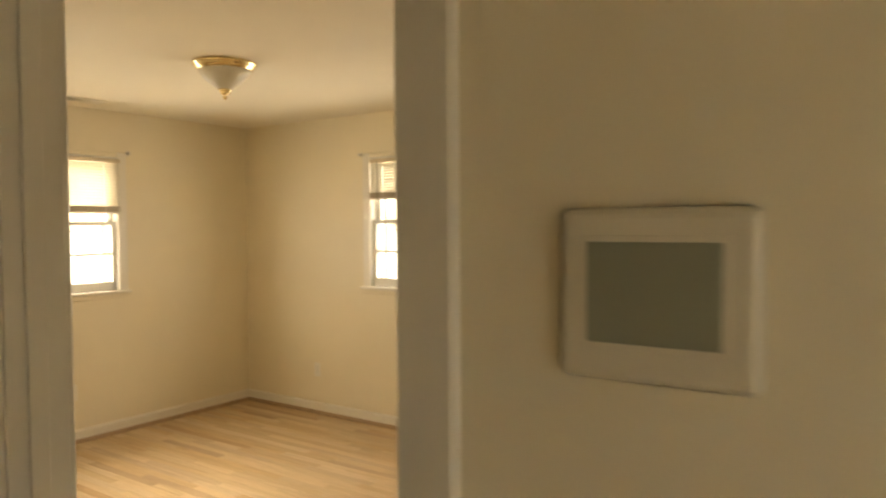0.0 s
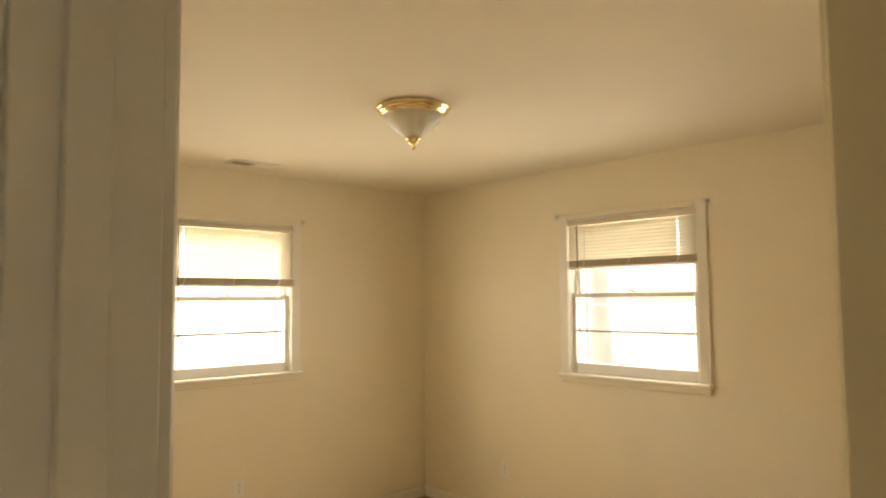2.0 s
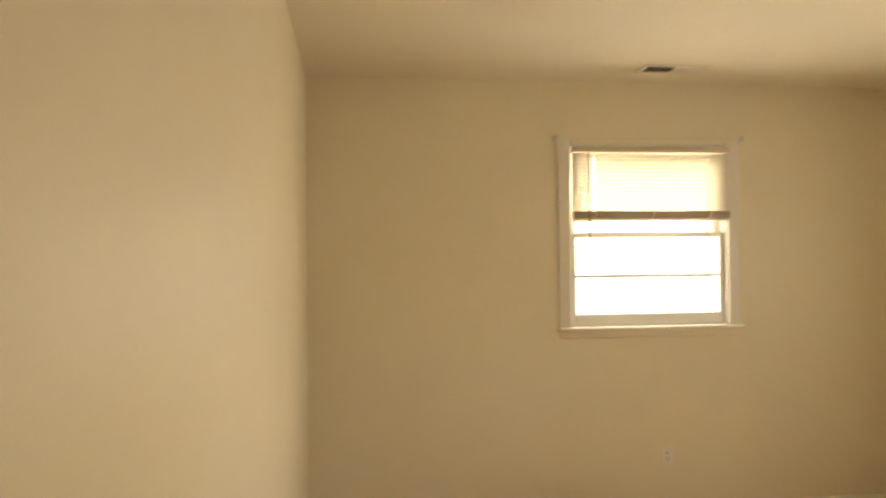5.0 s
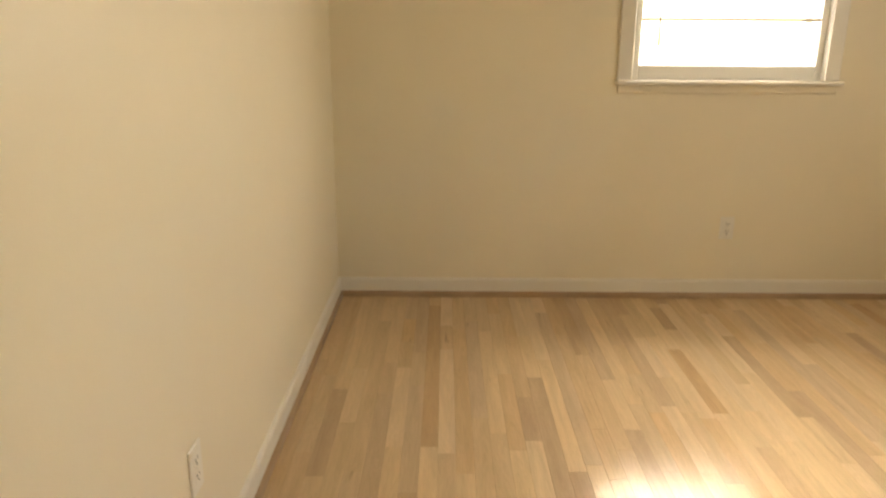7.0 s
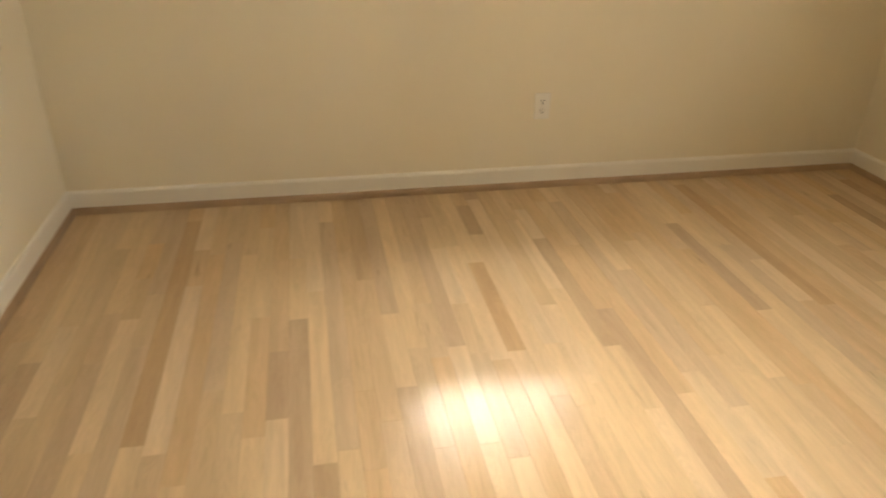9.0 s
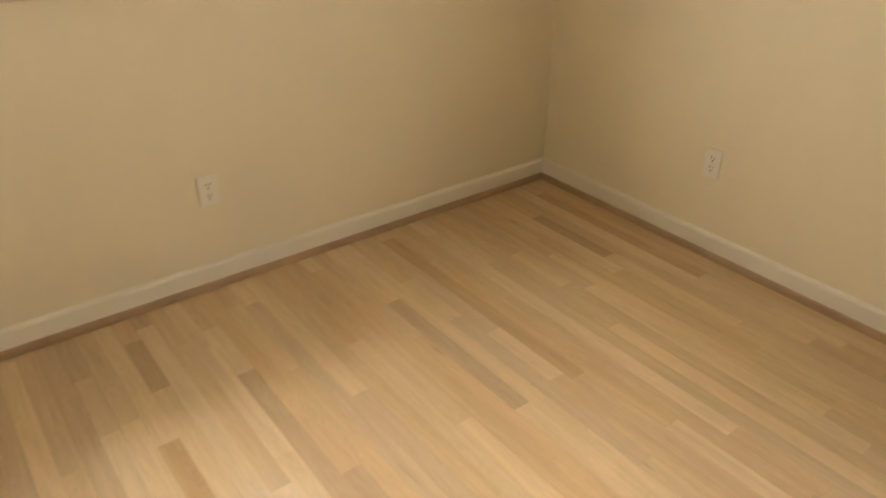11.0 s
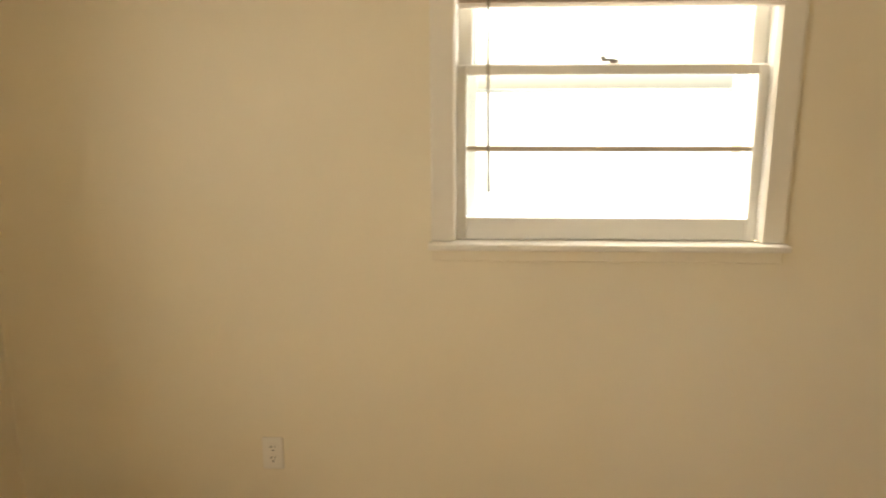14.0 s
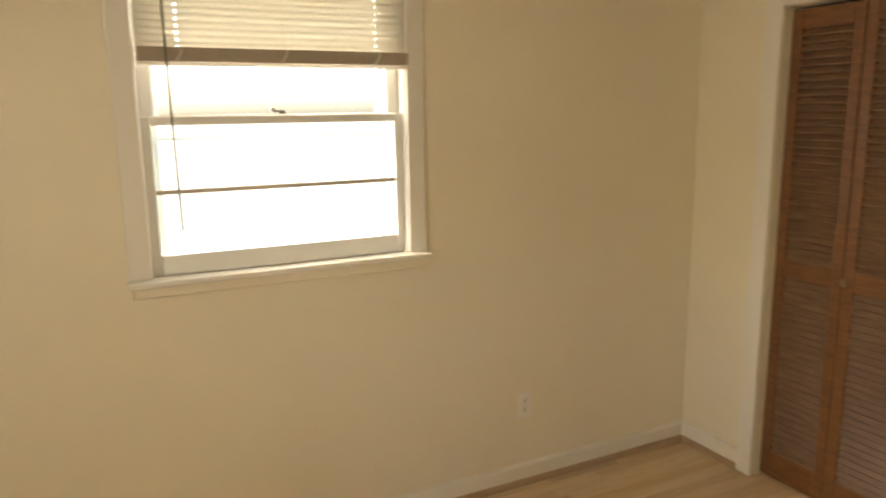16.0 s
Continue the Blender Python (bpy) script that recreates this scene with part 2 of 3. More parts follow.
LEAF = vinyl("green leaf", (0.10, 0.12, 0.04), 0.35)
SIDING = material("white outside siding", (0.7, 0.69, 0.66), 0.6)


# ---- building tools ----
def box(bm, x0, x1, y0, y1, z0, z1, bevel=0.0, segments=1):
    """Adds one box, with its edges eased, to bm."""
    got = bmesh.ops.create_cube(bm, size=1.0)["verts"]
    bmesh.ops.scale(bm, vec=(x1 - x0, y1 - y0, z1 - z0), verts=got)
    bmesh.ops.translate(bm, vec=((x0 + x1) / 2, (y0 + y1) / 2, (z0 + z1) / 2), verts=got)
    if bevel:
        edges = list({e for v in got for e in v.link_edges})
        bmesh.ops.bevel(bm, geom=edges, offset=bevel, segments=segments, affect="EDGES", profile=0.5)
    return bm


def block(x0, x1, y0, y1, z0, z1, bevel=0.0, segments=1):
    return box(bmesh.new(), x0, x1, y0, y1, z0, z1, bevel, segments)


def lathe(profile, steps=40):
    """A turned shape: profile of (radius, height) from top to bottom."""
    bm = bmesh.new()
    rings = []
    for r, z in profile:
        rings.append([bm.verts.new((r * math.cos(2 * math.pi * k / steps), r * math.sin(2 * math.pi * k / steps), z)) for k in range(steps)])
    for a, b in zip(rings, rings[1:]):
        for k in range(steps):
            bm.faces.new((a[k], a[(k + 1) % steps], b[(k + 1) % steps], b[k]))
    bm.faces.new(rings[0])
    bm.faces.new(rings[-1][::-1])
    bmesh.ops.recalc_face_normals(bm, faces=bm.faces)
    for f in bm.faces:
        f.smooth = len(f.verts) == 4
    return bm


def extrude(section, length, axis):
    """A moulding: closed section of (out, up) pairs, run along x or y from 0 to length."""
    bm = bmesh.new()
    ends = []
    for s in (0.0, length):
        ends.append([bm.verts.new((s, o, u) if axis == "x" else (o, s, u)) for o, u in section])
    k = len(section)
    for i in range(k):
        bm.faces.new((ends[0][i], ends[0][(i + 1) % k], ends[1][(i + 1) % k], ends[1][i]))
    bm.faces.new(ends[0][::-1])
    bm.faces.new(ends[1])
    bmesh.ops.recalc_face_normals(bm, faces=bm.faces)
    return bm


def rod(points, radius, sides=8):
    """A round bar along a line of points."""
    bm = bmesh.new()
    rings = []
    for i, p in enumerate(points):
        p = Vector(p)
        d = (Vector(points[min(i + 1, len(points) - 1)]) - Vector(points[max(i - 1, 0)])).normalized()
        a = d.cross(Vector((0, 1, 0)) if abs(d.y) < 0.9 else Vector((1, 0, 0))).normalized()
        c = d.cross(a)
        rings.append([bm.verts.new(p + radius * (a * math.cos(2 * math.pi * k / sides) + c * math.sin(2 * math.pi * k / sides))) for k in range(sides)])
    for a, b in zip(rings, rings[1:]):
        for k in range(sides):
            bm.faces.new((a[k], a[(k + 1) % sides], b[(k + 1) % sides], b[k])).smooth = True
    bm.faces.new(rings[0])
    bm.faces.new(rings[-1])
    bmesh.ops.recalc_face_normals(bm, faces=bm.faces)
    return bm


def part(name, bm, mat, parent=None, label=""):
    me = bpy.data.meshes.new(name)
    bm.to_mesh(me)
    bm.free()
    me.materials.append(mat)
    ob = new(name, me)
    if parent:
        ob.parent = parent
    if label:
        ob["label"] = label
    return ob


def structure(name, bm, mat, label, category):
    return tagged(part(name, bm, mat), label, category, kind="structure")


# ---- the room's measures ----
WEST, SOUTH, HIGH = -3.557, -3.83, 2.44       # inner faces; north and east faces are y = 0 and x = 0
HALL_FACE, DOOR_FACE, BEND = -3.700, -3.600, -2.6   # west wall: hall side, room side at the doorway, where it bends
DOOR_N, DOOR_S, DOOR_TOP = -3.857, -4.721, 2.065
WIN_N, WIN_E = -1.68, -1.922                  # middles of the two windows
HALF, LOW, TOP = 0.47, 1.075, 2.10            # window openings
THICK = 0.17
STEP_X, STEP_Y, BACK = -2.715, -4.03, -4.78   # corner beside the closet, back of the entry
CL_E, CL_W, CL_TOP = -0.425, -1.65, 2.0       # closet opening
HALL_W, HALL_N, HALL_S = -4.85, -2.6, -7.4


def wall_with_hole(x0, x1, y0, y1, a0, a1, z0, z1, along):
    """A wall of full height with one opening from a0 to a1, z0 to z1."""
    bm = bmesh.new()
    if along == "x":
        box(bm, x0, a0, y0, y1, 0, HIGH)
        box(bm, a1, x1, y0, y1, 0, HIGH)
        box(bm, a0, a1, y0, y1, z1, HIGH)
        if z0 > 0:
            box(bm, a0, a1, y0, y1, 0, z0)
    else:
        box(bm, x0, x1, y0, a0, 0, HIGH)
        box(bm, x0, x1, a1, y1, 0, HIGH)
        box(bm, x0, x1, a0, a1, z1, HIGH)
        if z0 > 0:
            box(bm, x0, x1, a0, a1, 0, z0)
    return bm


structure("wall_north", wall_with_hole(HALL_FACE, THICK, 0, THICK, WIN_N - HALF, WIN_N + HALF, LOW, TOP, "x"), WALL, "cream painted bedroom wall with a window opening", "wall")
structure("wall_east", wall_with_hole(0, THICK, BACK, 0, WIN_E - HALF, WIN_E + HALF, LOW, TOP, "y"), WALL, "cream painted bedroom wall with a window opening", "wall")
bm = wall_with_hole(HALL_FACE, DOOR_FACE, HALL_S, -3.8, DOOR_S, DOOR_N, 0, DOOR_TOP, "y")
box(bm, HALL_FACE, WEST, BEND, 0, 0, HIGH)
slab = [bm.verts.new((x, y, z)) for z in (0, HIGH) for x, y in ((HALL_FACE, -3.8), (DOOR_FACE, -3.8), (WEST, BEND), (HALL_FACE, BEND))]
for f in ((0, 1, 2, 3), (4, 5, 6, 7), (0, 1, 5, 4), (1, 2, 6, 5), (2, 3, 7, 6), (3, 0, 4, 7)):
    bm.faces.new([slab[k] for k in f])
bmesh.ops.recalc_face_normals(bm, faces=bm.faces)
structure("wall_west", bm, WALL, "cream painted wall with the doorway to the hall", "wall")
bm = bmesh.new()
box(bm, CL_E, 0, SOUTH - 0.11, SOUTH, 0, HIGH)
box(bm, CL_W, CL_E, SOUTH - 0.11, SOUTH, CL_TOP, HIGH)
box(bm, -2.15, CL_W, SOUTH - 0.11, SOUTH, 0, HIGH)
structure("wall_south", bm, WALL, "cream painted wall round the closet opening", "wall")
structure("wall_closet_side", block(STEP_X, -2.15, BACK, STEP_Y, 0, HIGH, 0.004), WALL, "cream painted wall beside the closet", "wall")
structure("wall_entry", block(DOOR_FACE, 0, BACK - 0.1, BACK, 0, HIGH), WALL, "cream painted wall behind the open door", "wall")
# the opening is unseen, added and sized to let daylight into the hall
bm = wall_with_hole(HALL_W - 0.1, HALL_W, HALL_S, HALL_N, HALL_S + 0.15, HALL_S + 0.72, 0, 2.0, "y")
box(bm, HALL_W, HALL_FACE, HALL_N, HALL_N + 0.1, 0, HIGH)
box(bm, HALL_W - 0.1, HALL_FACE, HALL_S - 0.1, HALL_S, 0, HIGH)
structure("wall_hall", bm, HALL, "cream painted hall wall", "wall")
structure("ceiling", block(HALL_W - 0.1, THICK, HALL_S, THICK, HIGH, HIGH + 0.12), CEIL, "plain warm white painted ceiling", "ceiling")
floor = structure("floor", block(HALL_W - 0.1, THICK, HALL_S, THICK, -0.15, -0.012), SUBFLOOR, "honey oak strip floor with satin varnish", "floor")


# ---- baseboards with their brown shoe moulding ----
BASE = [(0, 0.0), (0.013, 0.0), (0.013, 0.084), (0.011, 0.091), (0.006, 0.096), (0.0, 0.098)]
QUARTER = [(0, 0)] + [(0.011 + 0.013 * math.cos(a), 0.030 * math.sin(a)) for a in [math.pi / 2 * k / 5 for k in range(6)]] + [(0, 0.030)]


def baseboard(start, length, turn):
    """Runs along local x from start, its face towards local +y."""
    ob = structure("baseboard", extrude(BASE, length, "x"), TRIM, "white painted baseboard with brown shoe moulding", "baseboard")
    ob.matrix_world = pose(start[0], start[1], 0, 0, 0, turn)
    part("shoe_moulding", extrude(QUARTER, length, "x"), SHOE, ob, "brown stained quarter-round")
    return ob


baseboard((0.0, 0.0), -WEST, 180)                        # north wall
baseboard((0.0, SOUTH), -SOUTH, 90)                      # east wall
baseboard((WEST, 0.0), -BEND, -90)                       # west wall
baseboard((WEST, BEND), math.hypot(1.2, WEST - DOOR_FACE), -90 - math.degrees(math.atan2(WEST - DOOR_FACE, 1.2)))
baseboard((CL_E + 0.08, SOUTH), -(CL_E + 0.08), 0)       # south wall, beside the closet
baseboard((-2.15, SOUTH), 2.15 + CL_W - 0.08, 0)


# ---- windows ----
def sash(parent, v0, v1, half, z0, z1, stile, rail_low, rail_high, name, muntin=None):
    bm = bmesh.new()
    box(bm, -half, -half + stile, v0, v1, z0, z1, 0.003)
    box(bm, half - stile, half, v0, v1, z0, z1, 0.003)
    box(bm, -half + stile, half - stile, v0 + 0.001, v1 - 0.001, z0, z0 + rail_low, 0.003)
    box(bm, -half + stile, half - stile, v0 + 0.001, v1 - 0.001, z1 - rail_high, z1, 0.003)
    ob = part(name, bm, SASH, parent)
    v = (v0 + v1) / 2
    if muntin:
        part("muntin", block(-half + stile, half - stile, v - 0.012, v + 0.010, muntin - 0.008, muntin + 0.008, 0.003), MUNTIN, ob)
        cuts = ((z0 + rail_low, muntin - 0.008), (muntin + 0.008, z1 - rail_high))
    else:
        cuts = ((z0 + rail_low, z1 - rail_high),)
    for a, b in cuts:
        p = part("pane", block(-half + stile - 0.004, half - stile + 0.004, v, v + 0.003, a - 0.004, b + 0.004), PANE, ob)
        p.visible_shadow = False
    return ob


def window(name, m):
    """A wooden double-hung window in its casing. Local x runs along the wall, local y outwards."""
    w = tagged(new(name), "white painted double-hung window with a storm sash", "window", kind="structure")
    w.matrix_world = m
    for s in (-1, 1):
        x = sorted((s * (HALF - 0.016), s * (HALF + 0.055)))
        part("side_casing", block(x[0], x[1], -0.014, 0.0, LOW + 0.015, TOP + 0.03, 0.006, 3), TRIM, w)
    part("head_casing", block(-HALF + 0.016, HALF - 0.016, -0.013, 0.0, TOP - 0.005, TOP + 0.03, 0.004), WALL, w, "head casing painted with the wall")
    for s in (-1, 1):
        x = sorted((s * HALF, s * (HALF - 0.02)))
        part("window_jamb", block(x[0], x[1], 0.001, THICK - 0.005, LOW + 0.02, TOP, 0.002), SASH, w)
    part("head_jamb", block(-HALF + 0.02, HALF - 0.02, 0.001, THICK - 0.005, TOP - 0.02, TOP, 0.002), SASH, w)
    part("window_sill", block(-HALF - 0.062, HALF + 0.062, -0.05, 0.021, LOW - 0.006, LOW + 0.015, 0.006, 3), TRIM, w, "white painted stool with a rounded nose")
    part("apron", block(-HALF - 0.05, HALF + 0.05, -0.016, 0.0, LOW - 0.046, LOW - 0.006, 0.004), WALL, w, "apron painted with the wall")
    part("outer_sill", block(-HALF + 0.02, HALF - 0.02, 0.021, THICK + 0.03, LOW - 0.0, LOW + 0.014, 0.003), SASH, w)
    low = sash(w, 0.022, 0.056, HALF - 0.0205, LOW + 0.015, 1.610, 0.0305, 0.069, 0.030, "lower_sash", 1.366)
    sash(w, 0.060, 0.094, HALF - 0.022, 1.583, TOP - 0.02, 0.045, 0.030, 0.05, "upper_sash")
    # crescent lock on the meeting rail
    bm = lathe([(0.0125, 0.012), (0.0135, 0.009), (0.0135, 0.0)], 18)
    bmesh.ops.translate(bm, vec=(0.008, 0.042, 1.612), verts=bm.verts)
    box(bm, -0.030, 0.012, 0.034, 0.048, 1.618, 1.626, 0.003)
    box(bm, -0.032, -0.018, 0.030, 0.050, 1.622, 1.634, 0.004)
    part("sash_lock", bm, LOCK, low, "dark tarnished metal lock")
    bm = bmesh.new()
    for s in (-1, 1):
        x = sorted((s * (HALF - 0.047), s * (HALF - 0.080)))
        box(bm, x[0], x[1], 0.122, 0.142, LOW + 0.016, TOP - 0.02, 0.002)
        x = sorted((s * (HALF - 0.021), s * (HALF - 0.046)))
        part("blind_stop", block(x[0], x[1], 0.100, 0.121, LOW + 0.016, TOP - 0.021, 0.002), SASH, w)
    box(bm, -HALF + 0.080, HALF - 0.080, 0.123, 0.141, LOW + 0.016, LOW + 0.045, 0.002)
    box(bm, -HALF + 0.080, HALF - 0.080, 0.123, 0.141, 1.529, 1.541, 0.002)
    part("storm_frame", bm, ALU, w, "grey aluminium storm sash frame")
    return w


window("window_1", pose(WIN_N, 0, 0))
window("window_2", pose(0, WIN_E, 0, 0, 0, -90))


# ---- blinds ----
def blind(m, drop, label):
    """A half-raised mini blind: headrail, closed slats, the gathered stack, bottom rail, cords and tilt wand."""
    w = tagged(new("window_blind"), label, "blind", group="mini blinds in the windows")
    w.matrix_world = m
    wide = 0.458
    part("headrail", block(-wide, wide, -0.020, 0.012, 2.050, 2.080, 0.003), RAIL, w)
    for x in (-0.27, 0.30):
        part("mounting_clip", block(x - 0.014, x + 0.014, -0.022, 0.010, 2.0805, 2.087, 0.002), METAL, w)
    stack = drop + 0.060
    pitch, tilt = 0.0214, radians(91.3)
    count = math.ceil((2.046 - stack) / pitch)
    bm = bmesh.new()
    # a crowned strip, pierced by the two routes of the lift cords
    cuts = (-wide + 0.004, -0.3365, -0.3275, 0.3275, 0.3365, wide - 0.004)
    rows = []
    for k in range(7):
        u = -0.0125 + 0.025 * k / 6
        crown = 0.0013 * (1 - (2 * k / 6 - 1) ** 2)
        y, z = u * math.cos(tilt) - crown * math.sin(tilt), -u * math.sin(tilt) - crown * math.cos(tilt)
        rows.append([bm.verts.new((x, y, z)) for x in cuts])
    for k, (a, b) in enumerate(zip(rows, rows[1:])):
        for i in range(5):
            if not (i in (1, 3) and k in (2, 3)):
                bm.faces.new((a[i], a[i + 1], b[i + 1], b[i])).smooth = True
    bmesh.ops.solidify(bm, geom=bm.faces[:], thickness=0.0004)
    first = part("slat", bm, SLAT, w)
    for k in range(count):
        s = first if k == 0 else new("slat", first.data)
        s.parent = w
        s.matrix_local = pose(random.uniform(-0.001, 0.001), -0.004, 2.036 - k * pitch, 0, 0, 0)
    # the stack: loose strips round a core, in the shade-darkened cream
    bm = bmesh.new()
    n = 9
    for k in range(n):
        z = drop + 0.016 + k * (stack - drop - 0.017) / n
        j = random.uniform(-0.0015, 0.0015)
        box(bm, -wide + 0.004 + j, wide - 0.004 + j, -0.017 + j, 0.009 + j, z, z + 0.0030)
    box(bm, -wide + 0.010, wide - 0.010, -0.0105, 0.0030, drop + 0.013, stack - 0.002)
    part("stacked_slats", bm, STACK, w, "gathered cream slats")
    part("bottom_rail", block(-wide + 0.003, wide - 0.003, -0.017, 0.009, drop, drop + 0.014, 0.004), LOWRAIL, w, "white bottom rail")
    for x in (-0.332, 0.0, 0.332):
        for y in (-0.0185, 0.0105):
            part("ladder_cord", rod([(x, y, 2.05), (x + 0.001, y, (2.05 + drop) / 2), (x, y, drop + 0.004)], 0.0007, 5), CORD, w)
        bm = rod([(x - 0.012, -0.0195, drop + 0.016), (x + 0.004, -0.0205, drop + 0.03), (x + 0.012, -0.0195, drop + 0.052)], 0.0034, 6)
        part("gathered_cord", bm, CORD, w)
    part("tilt_wand", rod([(-0.372, -0.030, 2.052), (-0.370, -0.031, 1.75), (-0.363, -0.030, 1.245)], 0.0042, 6), WAND, w, "clear grey plastic wand")
    return w


blind(pose(WIN_N + 0.016, 0, 0), 1.667, "cream vinyl mini blind lowered over a third of the north window")
blind(pose(0, WIN_E - 0.010, 0, 0, 0, -90), 1.764, "cream vinyl mini blind raised to a quarter of the east window")


# ---- curtain rod brackets ----
def bracket(m, mirrored):
    w = tagged(new("curtain_bracket"), "small white metal curtain rod bracket on the wall", "bracket", group="curtain rod brackets above the windows")
    w.matrix_world = m
    part("wall_plate", block(-0.009, 0.009, -0.003, 0, -0.022, 0.022, 0.001), METAL, w)
    part("arm", block(-0.007, 0.007, -0.045, -0.003, -0.006, 0.008, 0.002), METAL, w)
    s = 1 if mirrored else -1
    part("hook", block(min(0, s * 0.016), max(0, s * 0.016), -0.049, -0.043, -0.014, 0.016, 0.002), METAL, w)
    return w


for s in (-1, 1):
    bracket(pose(WIN_N + s * 0.54, 0, 2.127), s < 0)
    bracket(pose(0, WIN_E - s * 0.535, 2.118, 0, 0, -90), s < 0)


# ---- outlets ----
def outlet(m):
    w = tagged(new("wall_outlet"), "white plastic duplex outlet plate on the cream wall", "outlet", group="duplex outlets on the walls")
    w.matrix_world = m
    part("cover_plate", block(-0.035, 0.035, -0.0055, 0, -0.057, 0.057, 0.0035, 3), PLATE, w)
    for z in (-0.0195, 0.0195):
        bm = lathe([(0.0165, 0.0012), (0.0172, 0.0006), (0.0172, -0.002)], 24)
        bmesh.ops.rotate(bm, matrix=Matrix.Rotation(radians(90), 3, "X"), verts=bm.verts)
        bmesh.ops.translate(bm, vec=(0, -0.0055, z), verts=bm.verts)
        face = part("receptacle", bm, PLATE, w)
        # no holes are cut: near-black blocks carry the shade inside the slots
        bm = bmesh.new()
        box(bm, -0.0078, -0.0052, -0.0072, -0.0060, z + 0.0005, z + 0.0095)
        box(bm, 0.0052, 0.0078, -0.0072, -0.0060, z + 0.0015, z + 0.0085)
        box(bm, -0.0028, 0.0028, -0.0072, -0.0060, z - 0.0105, z - 0.0050, 0.0005)
        part("slot", bm, SLOT, face, "dark blocks for the shade in the slots")
    bm = lathe([(0.0026, 0.0008), (0.003, 0.0)], 12)
    bmesh.ops.rotate(bm, matrix=Matrix.Rotation(radians(90), 3, "X"), verts=bm.verts)
    bmesh.ops.translate(bm, vec=(0, -0.0055, 0), verts=bm.verts)
    part("screw", bm, METAL, w)
    return w


plug = outlet(pose(-1.600, 0, 0.369))
for m in (pose(0, -0.868, 0.369, 0, 0, -90), pose(0, -2.903, 0.367, 0, 0, -90), pose(WEST, -2.118, 0.362, 0, 0, 90)):
    copy_thing(plug, m)


# ---- ceiling light ----
def ceiling_light(x, y):
    w = tagged(new("ceiling_light"), "flush ceiling light with brass pan and frosted glass cone", "ceiling lamp")
    w.matrix_world = pose(x, y, HIGH)
    pan = [(0.160, 0.0), (0.167, -0.003), (0.169, -0.010), (0.165, -0.016), (0.158, -0.019), (0.157, -0.024), (0.152, -0.030),
           (0.145, -0.033), (0.144, -0.037), (0.138, -0.041), (0.130, -0.042), (0.124, -0.038), (0.05, -0.02)]
    part("brass_pan", lathe(pan, 56), BRASS, w, "polished brass stepped pan")
    shade = [(0.128, -0.034), (0.137, -0.040), (0.136, -0.048), (0.129, -0.061), (0.117, -0.076), (0.101, -0.092), (0.082, -0.108), (0.060, -0.124), (0.042, -0.135), (0.027, -0.142),
             (0.02, -0.137), (0.058, -0.116), (0.094, -0.087), (0.122, -0.057), (0.130, -0.042)]
    part("glass_shade", lathe(shade, 56), FROST, w, "frosted white glass cone")
    final = [(0.012, -0.134), (0.033, -0.140), (0.036, -0.145), (0.033, -0.151), (0.024, -0.155), (0.026, -0.159), (0.024, -0.165), (0.014, -0.170), (0.009, -0.174),
             (0.010, -0.179), (0.0115, -0.185), (0.009, -0.191), (0.003, -0.195)]
    part("finial", lathe(final, 32), BRASS, w, "turned brass finial")
    return w


ceiling_light(-1.762, -1.975)


# ---- ceiling register ----
def ceiling_vent(x, y):
    w = tagged(new("ceiling_vent"), "white two-way metal air register in the ceiling", "air vent")
    w.matrix_world = pose(x, y, HIGH)
    lx, ly = 0.175, 0.075
    bm = bmesh.new()
    for a, b, c, d in ((-lx, lx, -ly, -ly + 0.022), (-lx, lx, ly - 0.022, ly), (-lx, -lx + 0.022, -ly + 0.022, ly - 0.022), (lx - 0.022, lx, -ly + 0.022, ly - 0.022), (-0.005, 0.005, -ly + 0.022, ly - 0.022)):
        box(bm, a, b, c, d, -0.007, 0.0, 0.0015)
    part("frame", bm, VENTWHITE, w)
    # thin dark sheet on the closed ceiling, painted as the opening's shade
    part("vent_shade", block(-lx + 0.015, lx - 0.015, -ly + 0.015, ly - 0.015, -0.0012, -0.0004), VENTDARK, w, "dark sheet for the shade behind the slats")
    for s in (-1, 1):
        for k in range(13):
            bm = block(-0.0055, 0.0055, -ly + 0.022, ly - 0.022, -0.0005, 0.0005)
            bmesh.ops.rotate(bm, matrix=Matrix.Rotation(radians(s * 34), 3, "Y"), verts=bm.verts)
            bmesh.ops.translate(bm, vec=(s * (0.0115 + k * 0.0112), 0, -0.0052), verts=bm.verts)
            part("slat", bm, VENTWHITE, w)
    return w


ceiling_vent(-1.665, -0.300)


